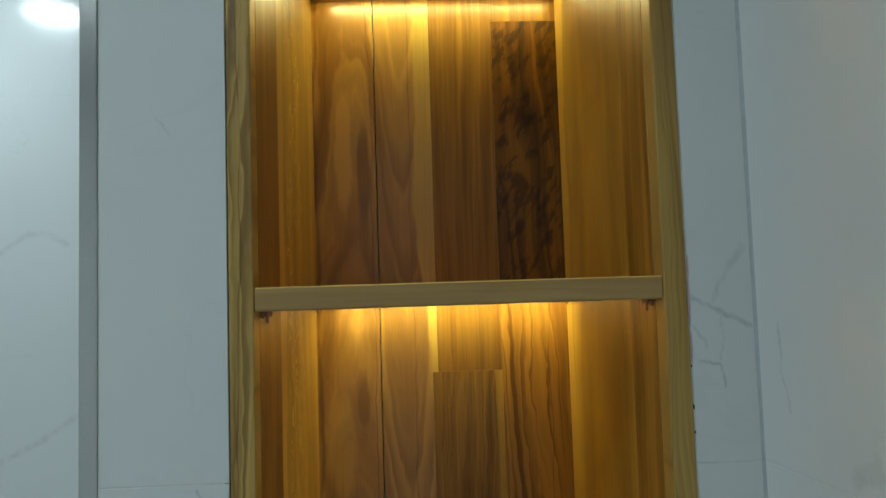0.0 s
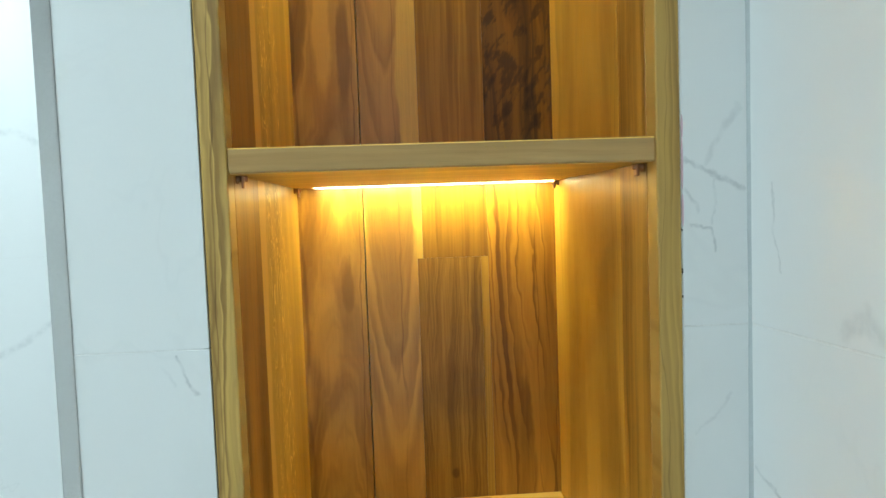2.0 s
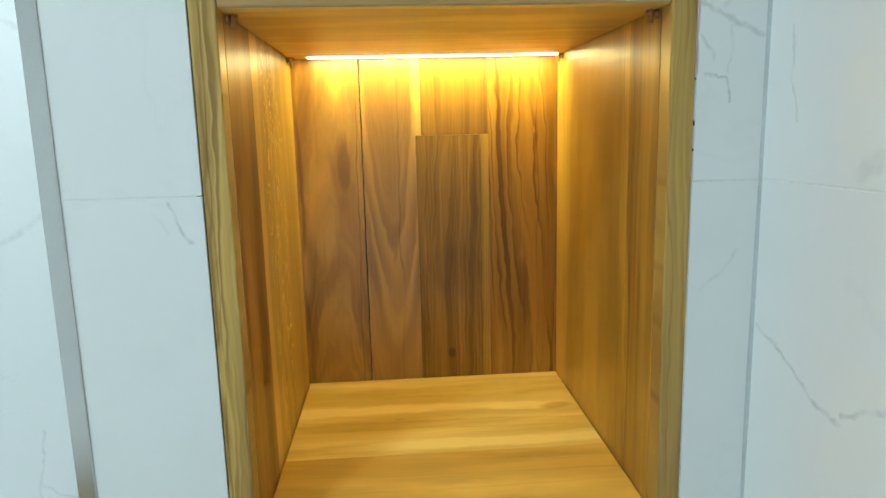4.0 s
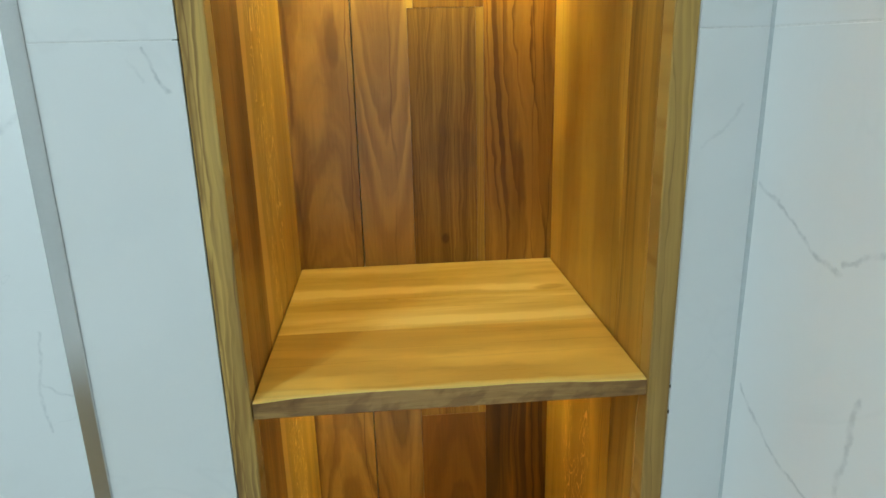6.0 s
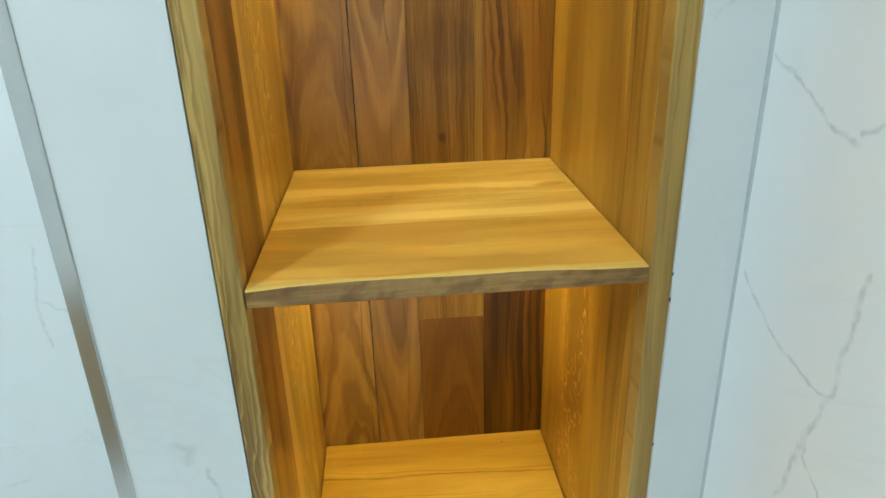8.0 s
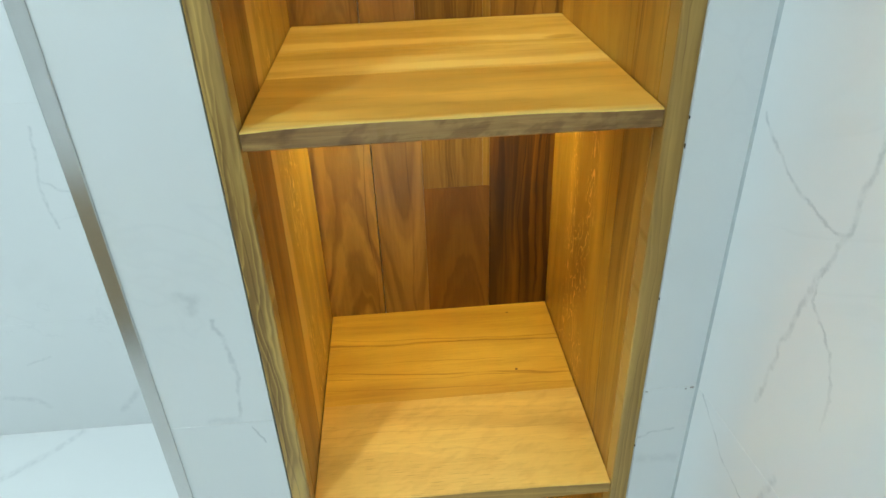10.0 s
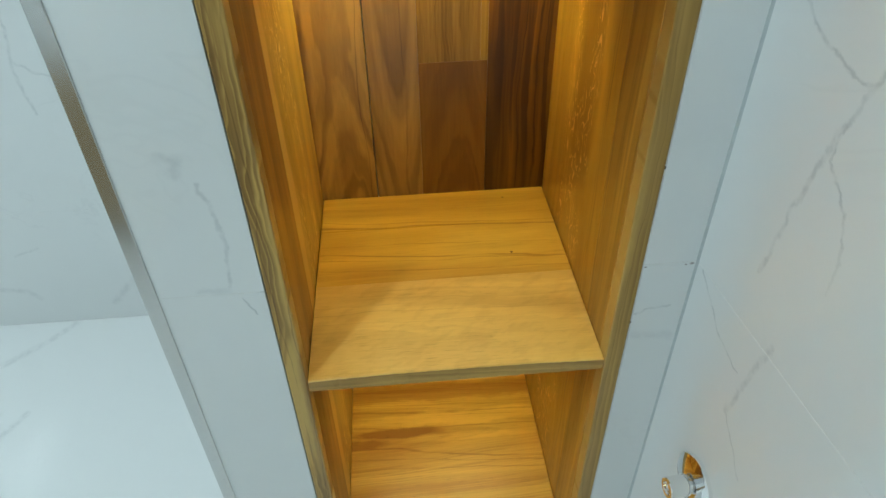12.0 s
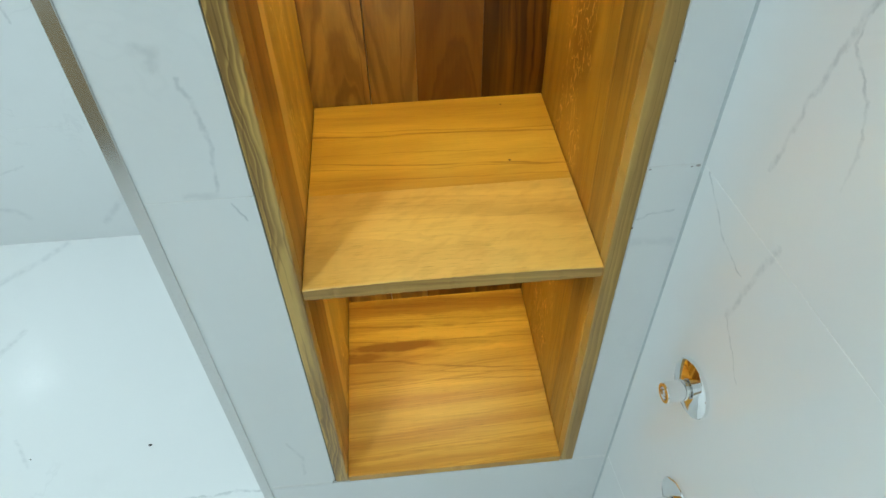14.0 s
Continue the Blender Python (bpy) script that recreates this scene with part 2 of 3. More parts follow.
# ---- materials ----
grout = plain("grout", (0.80, 0.81, 0.80), 0.85, 0, 0.15, 300)
silicone = plain("silicone", (0.50, 0.54, 0.55), 0.55, 0, 0.12, 90)
plaster = plain("plaster", (0.82, 0.83, 0.83), 0.8, 0, 0.04, 30)
steel = plain("brushed_steel", (0.66, 0.66, 0.65), 0.17, 1.0, 0.06, 500)
chrome = plain("chrome", (0.88, 0.88, 0.88), 0.05, 1.0, 0.02, 200)
# near-black: painted shade in the oak joints, also chips, specks and plinth
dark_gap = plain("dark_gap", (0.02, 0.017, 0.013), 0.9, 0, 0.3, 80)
pink_smear = plain("pink_smear", (0.72, 0.50, 0.56), 0.5, 0, 0.2, 300)
dirt = plain("dirt", (0.46, 0.43, 0.41), 0.8, 0, 0.3, 300)
white_trim = plain("white_plastic", (0.75, 0.77, 0.77), 0.4, 0, 0.04, 90)
bronze = plain("bronzed_metal", (0.42, 0.24, 0.15), 0.3, 1.0, 0.2, 300)
lamp_glow = glow("lamp_diffuser", LAMP, LAMP_MAIN)
lamp_glow_recess = glow("lamp_diffuser_recess", LAMP, LAMP_RECESS)
lamp_glow_far = glow("lamp_diffuser_far", LAMP, LAMP_FAR)
led_glow = glow("led_diffuser", LED, LED_POWER)
led_chip_glow = glow("led_chip", LED, LED_POWER * 4.2)
led_lip_glow = glow("led_lip", (1.0, 0.93, 0.75), 7.0)
led_tape = plain("led_tape", (0.8, 0.78, 0.7), 0.5, 0, 0.05, 200)
vanity_wood = plain("vanity_wood", (0.46, 0.32, 0.17), 0.45, 0, 0.25, 9)
ceramic = plain("ceramic", (0.82, 0.83, 0.83), 0.08, 0, 0.02, 20)

marble_front = marble("marble_front", "x", "z", [
    ([(0.413, 1.767), (0.397, 1.749), (0.385, 1.722)], 0.0030, 0.35),
    ([(0.366, 1.726), (0.380, 1.719), (0.394, 1.710), (0.416, 1.701)], 0.0022, 0.75),
    ([(0.366, 1.700), (0.377, 1.681)], 0.0020, 0.5),
    ([(0.372, 1.671), (0.390, 1.668), (0.391, 1.650)], 0.0016, 0.75),
    ([(0.392, 1.712), (0.390, 1.672)], 0.0016, 0.35),
    ([(-0.045, 1.583), (-0.038, 1.563), (-0.031, 1.553)], 0.0016, 0.8),
    ([(-0.060, 1.575), (-0.050, 1.560)], 0.0020, 0.2),
    ([(-0.078, 1.885), (-0.066, 1.874)], 0.0014, 0.4),
    ([(-0.080, 1.146), (-0.068, 1.140), (-0.074, 1.130)], 0.0075, 0.38),
    ([(-0.056, 1.118), (-0.049, 1.080), (-0.046, 1.050), (-0.053, 0.996)], 0.0024, 0.5),
    ([(-0.083, 0.994), (-0.055, 0.993)], 0.0045, 0.3),
    ([(-0.044, 0.982), (-0.033, 0.957)], 0.0015, 0.8),
    ([(0.366, 0.917), (0.385, 0.924), (0.404, 0.928)], 0.0020, 0.7),
    ([(0.372, 0.884), (0.412, 0.880)], 0.0085, 0.25),
    ([(0.374, 1.497), (0.405, 1.528)], 0.0018, 0.3),
    ([(-0.075, 0.52), (-0.060, 0.47), (-0.066, 0.42)], 0.003, 0.3),
], 0.04, 3.0)
marble_side = marble("marble_side", "y", "z", [
    ([(-0.008, 1.468), (-0.040, 1.452), (-0.072, 1.429), (-0.104, 1.423)], 0.0022, 0.75),
    ([(-0.104, 1.430), (-0.134, 1.445), (-0.175, 1.462)], 0.0022, 0.65),
    ([(-0.012, 1.290), (-0.035, 1.268), (-0.056, 1.254), (-0.103, 1.239), (-0.125, 1.240)], 0.0022, 0.65),
    ([(-0.137, 1.342), (-0.132, 1.304), (-0.128, 1.246), (-0.108, 1.182), (-0.091, 1.092), (-0.087, 1.048)], 0.0030, 0.6),
    ([(-0.116, 1.206), (-0.112, 1.177), (-0.144, 1.152), (-0.155, 1.130)], 0.0018, 0.75),
    ([(-0.155, 1.130), (-0.160, 1.085)], 0.0018, 0.3),
    ([(-0.012, 0.986), (-0.040, 0.965), (-0.067, 0.943), (-0.105, 0.936)], 0.0017, 0.75),
    ([(-0.131, 0.999), (-0.119, 0.930), (-0.109, 0.880)], 0.0042, 0.55),
    ([(-0.109, 0.880), (-0.135, 0.855), (-0.158, 0.834)], 0.0015, 0.6),
    ([(-0.105, 1.597), (-0.122, 1.612), (-0.136, 1.599)], 0.0085, 0.38),
    ([(-0.031, 1.702), (-0.030, 1.664), (-0.039, 1.634)], 0.0014, 0.5),
], 0.05, 7.0, rough=0.07)
marble_far = marble("marble_far", "x", "z", [
    ([(-0.81, 1.853), (-0.746, 1.896), (-0.70, 1.894), (-0.66, 1.870)], 0.0085, 0.35),
    ([(-0.80, 1.385), (-0.73, 1.417), (-0.68, 1.450), (-0.635, 1.482)], 0.0090, 0.38),
    ([(-0.712, 0.96), (-0.72, 0.90), (-0.74, 0.81), (-0.73, 0.70)], 0.0050, 0.45),
    ([(-0.735, 0.83), (-0.69, 0.80), (-0.650, 0.79)], 0.0040, 0.4),
    ([(-1.05, 0.165), (-0.97, 0.150), (-0.94, 0.12)], 0.010, 0.35),
    ([(-0.74, 0.085), (-0.69, 0.14), (-0.638, 0.19)], 0.012, 0.35),
    ([(-0.95, 0.278), (-0.88, 0.30)], 0.004, 0.3),
], 0.10, 1.0, rough=0.16)
marble_floor = marble("marble_floor", "x", "y", [
    ([(-1.12, 0.78), (-1.01, 0.86), (-0.94, 0.92), (-0.87, 1.00)], 0.014, 0.35),
    ([(-1.0, 0.56), (-0.93, 0.60), (-0.89, 0.67)], 0.012, 0.38),
    ([(-0.45, 0.165), (-0.388, 0.173), (-0.33, 0.172), (-0.28, 0.178), (-0.20, 0.172)], 0.0035, 0.65),
    ([(-0.80, 0.35), (-0.75, 0.28)], 0.005, 0.3),
], 0.08, 5.0, base=(0.84, 0.86, 0.86), rough=0.04)
marble_room = marble("marble_room", "x", "z", [], 0.4, 11.0)

# oak boards, each with its own growth
o_frame_l = wood("oak_frame_left", (0.59, 0.375, 0.1), (0.19, 0.095, 0.02), "x", "z", 0.03, 0.02, 0.030, 0.0062, 0.022, 0.60, 0.7, 0.25, 0.25, seed=1, lines=[(-0.012, 0.0, 0.0010, 0.5), (-0.006, 0.006, 0.0008, 0.5)])
o_frame_r = wood("oak_frame_right", (0.54, 0.335, 0.085), (0.25, 0.13, 0.026), "x", "z", 0.30, 0.03, 0.012, 0.0055, 0.008, 0.45, 0.7, 0.25, 0.25, seed=2, lines=[(0.351, 0.0, 0.0007, 0.4)])
o_side_red = wood("oak_side_red", (0.450, 0.210, 0.0346), (0.116, 0.0431, 0.0059), "y", "z", 0.16, 0.06, 0.03, 0.024, 0.012, 0.2, 0.7, 0.22, 0.3, zones=40, seed=3, lines=[(0.062, 0.0, 0.0022, 0.35), (0.085, 0.006, 0.0015, 0.4)])
o_side_gold = wood("oak_side_gold", (0.720, 0.460, 0.0720), (0.245, 0.1208, 0.0147), "y", "z", 0.12, 0.08, 0.04, 0.030, 0.014, 0.10, 0.55, 0.10, 0.1, fleck=0.8, fleck_at=(0.205, 0.07), zones=26, sap=(0.142, -1), sap_colour=(0.74, 0.47, 0.110), seed=4)
o_side_r1 = wood("oak_side_orange", (0.520, 0.285, 0.0446), (0.150, 0.0653, 0.0083), "y", "z", -0.12, 0.03, 0.012, 0.0110, 0.008, 0.25, 0.6, 0.25, 0.3, zones=45, seed=5, lines=[(0.082, 0.0, 0.0018, 0.5), (0.074, 0.004, 0.0010, 0.4), (0.055, 0.0, 0.0010, 0.3)])
o_side_r2 = wood("oak_side_amber", (0.660, 0.410, 0.0662), (0.224, 0.1110, 0.0147), "y", "z", 0.20, 0.08, 0.03, 0.028, 0.014, 0.12, 0.65, 0.10, 0.12, zones=26, sap=(0.325, 1), sap_colour=(0.640, 0.385, 0.062), seed=6, lines=[(0.105, 0.0, 0.0014, 0.4), (0.118, 0.0, 0.0010, 0.3)])
o_side_r3 = wood("oak_side_fleck", (0.640, 0.360, 0.0432), (0.190, 0.0816, 0.0078), "y", "z", 0.20, 0.08, 0.03, 0.028, 0.014, 0.12, 0.6, 0.10, 0.12, zones=26, fleck=1.0, fleck_at=(0.215, 0.075), seed=6, lines=[(0.118, 0.0, 0.0014, 0.5), (0.135, -0.01, 0.0012, 0.35)])
o_back_1 = wood("oak_back_brown", (0.66, 0.39, 0.08), (0.170, 0.0718, 0.0088), "x", "z", 0.046, 0.030, 0.085, 0.0260, 0.022, 0.20, 0.95, 0.12, 0.3, zones=62, seed=7, coat=1.0, coat_rough=0.30,
                eyes=[(0.030, 1.530, 0.020, 0.075, -0.25), (0.062, 1.590, 0.010, 0.035, 0.30), (0.040, 1.930, 0.012, 0.090, -0.35), (0.068, 1.900, 0.010, 0.080, 0.45), (0.018, 0.900, 0.020, 0.090, -0.25)],
                lines=[(0.076, 0.0, 0.0012, 0.4), (0.004, 0.0, 0.004, 0.4)])
o_back_2 = wood("oak_back_sapwood", (0.64, 0.375, 0.078), (0.163, 0.0705, 0.0088), "x", "z", 0.124, 0.014, -0.115, 0.0190, 0.012, 0.32, 0.5, 0.15, 0.3, zones=55, sap=(0.141, 1), sap_fade=(1.80, 0.11), sap_colour=(0.640, 0.420, 0.085), seed=8,
                coat=1.0, coat_rough=0.30, lines=[(0.133, 0.0, 0.0016, 0.25)])
o_back_3 = wood("oak_back_plain", (0.460, 0.245, 0.0346), (0.129, 0.0548, 0.0064), "x", "z", 0.40, 0.03, 0.01, 0.0100, 0.008, 0.22, 0.5, 0.22, 0.25, seed=10)
o_back_dense = wood("oak_back_dense", (0.470, 0.265, 0.0446), (0.136, 0.0601, 0.0083), "x", "z", 0.33, 0.02, 0.018, 0.0046, 0.012, 0.22, 0.5, 0.45, 0.5, ripple=0.008, seed=11, eyes=[(0.200, 1.450, 0.040, 0.040, 0.12), (0.198, 1.330, 0.006, 0.008, 0.45)])
o_back_sap = wood("oak_back_pale", (0.640, 0.410, 0.0720), (0.258, 0.1371, 0.0196), "x", "z", 0.40, 0.03, 0.01, 0.005, 0.004, 0.25, 0.3, 0.2, 0.25, seed=12)
o_back_dark = wood("oak_back_dark", (0.4, 0.175, 0.022), (0.125, 0.046, 0.005), "x", "z", 0.205, 0.05, 0.09, 0.0190, 0.014, 0.22, 0.6, 0.15, 0.25, zones=55, seed=13)
o_back_4 = wood("oak_back_figured", (0.5, 0.255, 0.036), (0.1, 0.036, 0.004), "x", "z", 0.42, 0.03, -0.050, 0.0125, 0.022, 0.5, 0.55, 0.18, 0.25, ripple=0.006, zones=50, seed=14, thin=True, lines=[(0.318, 0.0, 0.0014, 0.25), (0.328, 0.01, 0.0010, 0.25)])
o_back_stripe = wood("oak_back_striped", (0.290, 0.118, 0.0063), (0.037, 0.0118, 0.0007), "x", "z", 0.24, 0.03, 0.010, 0.0190, 0.010, 0.30, 0.8, 0.22, 0.25, zones=60, seed=23, thin=True, lines=[(0.322, 0.0, 0.0022, 0.6), (0.332, 0.0, 0.0012, 0.4), (0.300, 0.0, 0.0010, 0.35)])
o_back_blotch = wood("oak_back_blotched", (0.265, 0.112, 0.0063), (0.029, 0.0098, 0.0007), "x", "z", 0.44, 0.05, -0.045, 0.018, 0.020, 0.30, 0.6, 0.2, 0.25, blotch=0.45, seed=22, thin=True)
o_shelf_front = wood("oak_shelf_tan", (0.880, 0.545, 0.110), (0.500, 0.255, 0.036), "y", "x", 0.02, 0.07, 0.05, 0.022, 0.016, 0.14, 0.75, 0.12, 0.2, zones=38, sap=(0.012, -1), sap_colour=(0.860, 0.590, 0.160), seed=15,
                     eyes=[(0.060, 0.20, 0.022, 0.13, -0.30), (0.030, 0.09, 0.014, 0.10, -0.25)], lines=[(0.100, -0.04, 0.0016, 0.25), (0.062, 0.02, 0.0014, 0.2)])
o_shelf_back = wood("oak_shelf_pale", (0.960, 0.690, 0.220), (0.610, 0.340, 0.052), "y", "x", 0.26, 0.06, 0.02, 0.030, 0.012, 0.12, 1.0, 0.12, 0.2, zones=42, seed=16, lines=[(0.225, -0.03, 0.0016, 0.3), (0.205, -0.03, 0.0014, 0.25)],
                    eyes=[(0.258, 0.10, 0.014, 0.22, -0.45), (0.250, 0.27, 0.012, 0.05, -0.4), (0.246, 0.315, 0.010, 0.022, 0.55), (0.310, 0.20, 0.022, 0.25, 0.30), (0.212, 0.13, 0.014, 0.16, 0.35), (0.160, 0.22, 0.012, 0.22, -0.40), (0.228, 0.122, 0.003, 0.006, 0.6)])
o_shelf_c1 = wood("oak_shelf_honey", (0.95, 0.63, 0.165), (0.590, 0.315, 0.066), "y", "x", 0.02, 0.10, 0.05, 0.0075, 0.010, 0.12, 0.5, 0.22, 0.45, ripple=0.012, blotch=0.14, zones=46, seed=17, lines=[(0.105, -0.03, 0.0012, 0.35), (0.088, -0.02, 0.0010, 0.3), (0.128, -0.03, 0.0010, 0.25)])
o_shelf_c2 = wood("oak_shelf_amber", (0.91, 0.575, 0.088), (0.470, 0.220, 0.025), "y", "x", 0.25, 0.10, 0.02, 0.0090, 0.006, 0.14, 0.7, 0.20, 0.40, zones=50, seed=18,
                  lines=[(0.286, -0.05, 0.0030, 0.65), (0.296, -0.05, 0.0016, 0.45), (0.226, -0.10, 0.0020, 0.6), (0.212, -0.06, 0.0014, 0.5), (0.188, -0.05, 0.0016, 0.45), (0.245, -0.07, 0.0010, 0.35)])
o_bottom = wood("oak_bottom_board", (0.9, 0.565, 0.1), (0.370, 0.155, 0.020), "y", "x", 0.235, 0.035, 0.06, 0.0058, 0.006, 0.16, 0.45, 0.28, 0.55, zones=40, seed=19,
                eyes=[(0.272, 0.20, 0.018, 0.30, -0.28), (0.246, 0.085, 0.011, 0.085, 0.75), (0.226, 0.010, 0.012, 0.060, 0.60), (0.335, 0.17, 0.024, 0.40, 0.30), (0.228, 0.20, 0.010, 0.14, -0.20)],
                lines=[(0.300, -0.06, 0.0034, 0.4), (0.262, -0.06, 0.0022, 0.4), (0.218, -0.12, 0.0030, 0.5), (0.196, -0.08, 0.0020, 0.35), (0.175, -0.06, 0.0016, 0.3), (0.070, -0.02, 0.0012, 0.25)])
o_edge_a = wood("oak_shelf_edge", (0.57, 0.355, 0.135), (0.34, 0.19, 0.06), "z", "x", 1.70, 0.03, 0.01, 0.009, 0.005, 0.3, 0.7, 0.25, 0.3, fleck=0.10, seed=20)
o_edge_bark = wood("oak_waney_edge", (0.43, 0.245, 0.075), (0.15, 0.068, 0.018), "z", "x", 1.25, 0.01, 0.05, 0.014, 0.012, 0.2, 0.6, 0.5, 0.5, blotch=0.32, seed=21, ripple=0.014, rough=0.6, coat=0.0)
o_edge_c = wood("oak_eased_edge", (0.56, 0.335, 0.09), (0.25, 0.125, 0.03), "z", "x", 0.80, 0.02, 0.03, 0.008, 0.008, 0.35, 0.8, 0.35, 0.4, seed=24, rough=0.5, coat=0.0)

# ---- the walls, floor and ceiling ----


def structure(name, bm, material, label, category):
    return tagged(part(name, bm, material), label, category, kind="structure")


floor = structure("floor", block((ROOM_X - 0.1, ROOM_Y - 0.1, FLOOR - 0.12), (0.9, FAR_Y + 0.1, FLOOR - 0.0004)), grout,
                  "polished white marble tile floor with faint grey veins", "floor")
ceiling = structure("ceiling", block((ROOM_X - 0.1, ROOM_Y - 0.1, CEILING), (0.9, FAR_Y + 0.1, CEILING + 0.1)), plaster,
                    "plain white painted bathroom ceiling", "ceiling")
wall_left = structure("wall_west", block((ROOM_X - 0.1, ROOM_Y, FLOOR), (ROOM_X, FAR_Y, CEILING)), marble_room,
                      "white marble tiled bathroom wall", "wall")
wall_back = structure("wall_south", block((ROOM_X - 0.1, ROOM_Y - 0.1, FLOOR), (0.9, ROOM_Y, CEILING)), marble_room,
                      "white marble tiled bathroom wall", "wall")
wall_far = structure("wall_north", block((ROOM_X - 0.1, FAR_Y + 0.0004, FLOOR), (-0.15, FAR_Y + 0.1, CEILING)), grout,
                     "white marble tiled wall at the end of the recess", "wall")

# the wall that holds the niche: carcass behind the tiles, open where the niche is
bm = bmesh.new()
TILE, BED = 0.009, 0.0003
box(bm, (LEFT_EDGE - 0.0065, BED, FLOOR), (-EDGE - 0.006, FAR_Y + 0.009, CEILING))
box(bm, (W + EDGE + 0.006, BED, FLOOR), (CORNER + 0.12, FAR_Y + 0.009, CEILING))
box(bm, (-EDGE - 0.006, BED, FLOOR), (W + EDGE + 0.006, FAR_Y + 0.009, Z_BOT - 0.014))
box(bm, (-EDGE - 0.006, BED, Z_TOP + 0.006), (W + EDGE + 0.006, FAR_Y + 0.009, CEILING))
box(bm, (-EDGE - 0.006, DEPTH + 0.03, Z_BOT - 0.014), (W + EDGE + 0.006, FAR_Y + 0.009, Z_TOP + 0.006))
wall_niche = structure("wall_niche", bm, grout, "white marble tiled wall with a tall oak niche set into it", "wall")

# the side wall, opened by a few degrees about the inside corner
SIDE = Matrix.Translation((CORNER, 0, 0)) @ Matrix.Rotation(math.atan(SLOPE), 4, "Z")


def on_side(bm):
    bmesh.ops.transform(bm, matrix=SIDE, verts=bm.verts)
    return bm


wall_side = structure("wall_east", on_side(block((BED, -2.2, FLOOR), (0.12, 0.02, CEILING))), grout,
                      "white marble tiled side wall with two chrome water outlets", "wall")

# metal edge trim at the outer corner, a rounded L of brushed steel
bm = bmesh.new()
outline = [(-0.1250, 0.0085), (-0.1250, -0.0006), (-0.1262, -0.0010), (-0.1390, -0.0010), (-0.1396, -0.0008), (-0.1398, -0.0002), (-0.1398, 0.045), (-0.1378, 0.045), (-0.1378, 0.0085)]
low = [bm.verts.new((x, y, FLOOR)) for x, y in outline]
top = [bm.verts.new((x, y, CEILING)) for x, y in outline]
bm.faces.new(low[::-1]), bm.faces.new(top)
for i in range(len(outline)):
    j = (i + 1) % len(outline)
    bm.faces.new((low[i], low[j], top[j], top[i]))
bmesh.ops.recalc_face_normals(bm, faces=bm.faces)
structure("trim", bm, steel, "brushed steel edge trim on an outside tiled corner", "edge trim")

# sealant in the inside corner, a slightly wavy bead
bm = bmesh.new()
rings = []
for i in range(90):
    z = FLOOR + (CEILING - FLOOR) * i / 89
    s = 0.0030 + 0.0008 * noise.noise((0.3, 0.1, z * 9))
    pts = [(CORNER - 0.0008, 0.004), (CORNER - s * 0.75, -0.0001), (CORNER - s * 0.35, -0.0014), (CORNER + 0.0002, -s * 0.8), (CORNER + 0.004, -s - 0.0035)]
    rings.append([bm.verts.new((x, y, z)) for x, y in pts])
for a, b in zip(rings, rings[1:]):
    for i in range(4):
        bm.faces.new((a[i], a[i + 1], b[i + 1], b[i]))
bmesh.ops.recalc_face_normals(bm, faces=bm.faces)
tagged(part("sealant", bm, silicone, None, smooth=True), "grey sealant bead in the inside corner of tiled walls", "sealant", kind="structure")

# ---- the oak niche ----
niche = thing("wall_niche_cabinet", (W / 2, 0.0, Z_BOT), "tall built-in oak niche of jointed boards with open shelves", "niche")


def back_plank(x0, x1, z0, z1, material, depth=0.0):
    part("back_plank", block((x0 + 0.0001, DEPTH + depth, z0 + 0.0001), (x1 - 0.0001, DEPTH + 0.022, z1 - 0.0001), 0.0002), material, niche)


back_plank(-0.001, 0.0850, Z_BOT, Z_TOP, o_back_1)
second = block((0.0864, DEPTH, 1.6270), (0.1628, DEPTH + 0.022, Z_TOP))
part("back_plank", box(second, (0.0864, DEPTH, Z_BOT), (0.1553, DEPTH + 0.022, 1.6270)), o_back_2, niche)
back_plank(0.1630, 0.2510, 1.6270, Z_TOP, o_back_3, 0.0002)
back_plank(0.1555, 0.2410, 1.0600, 1.6270, o_back_dense, 0.0004)
back_plank(0.2410, 0.2510, 1.0600, 1.6270, o_back_sap, 0.0002)
back_plank(0.1555, 0.2510, Z_BOT, 1.0600, o_back_dark)
back_plank(0.2510, 0.3440, 1.2800, 1.7350, o_back_4)
back_plank(0.2510, 0.3440, Z_BOT, 1.2800, o_back_stripe)
back_plank(0.2510, 0.3440, 1.7350, 2.1150, o_back_blotch)
back_plank(0.2510, 0.3440, 2.1150, Z_TOP, o_back_3, 0.0003)


def side_plank(x0, x1, y0, y1, z0, z1, material, name="side_plank", bevel=0.0005):
    part(name, block((x0, y0 + 0.0002, z0), (x1, y1 - 0.0002, z1), bevel, 2 if bevel > 0.001 else 1), material, niche)


Z_MID = 1.2765
side_plank(-EDGE, 0.0, 0.0215, 0.114, Z_BOT, Z_TOP, o_side_red)
side_plank(-EDGE, -0.0002, 0.114, DEPTH + 0.02, Z_BOT, Z_TOP, o_side_gold)
side_plank(W, W + EDGE, 0.0215, 0.091, Z_BOT, Z_TOP, o_side_r1)
side_plank(W + 0.0002, W + EDGE, 0.091, DEPTH + 0.02, Z_MID, Z_TOP, o_side_r2)
side_plank(W + 0.0002, W + EDGE, 0.091, DEPTH + 0.02, Z_BOT, Z_MID, o_side_r3)
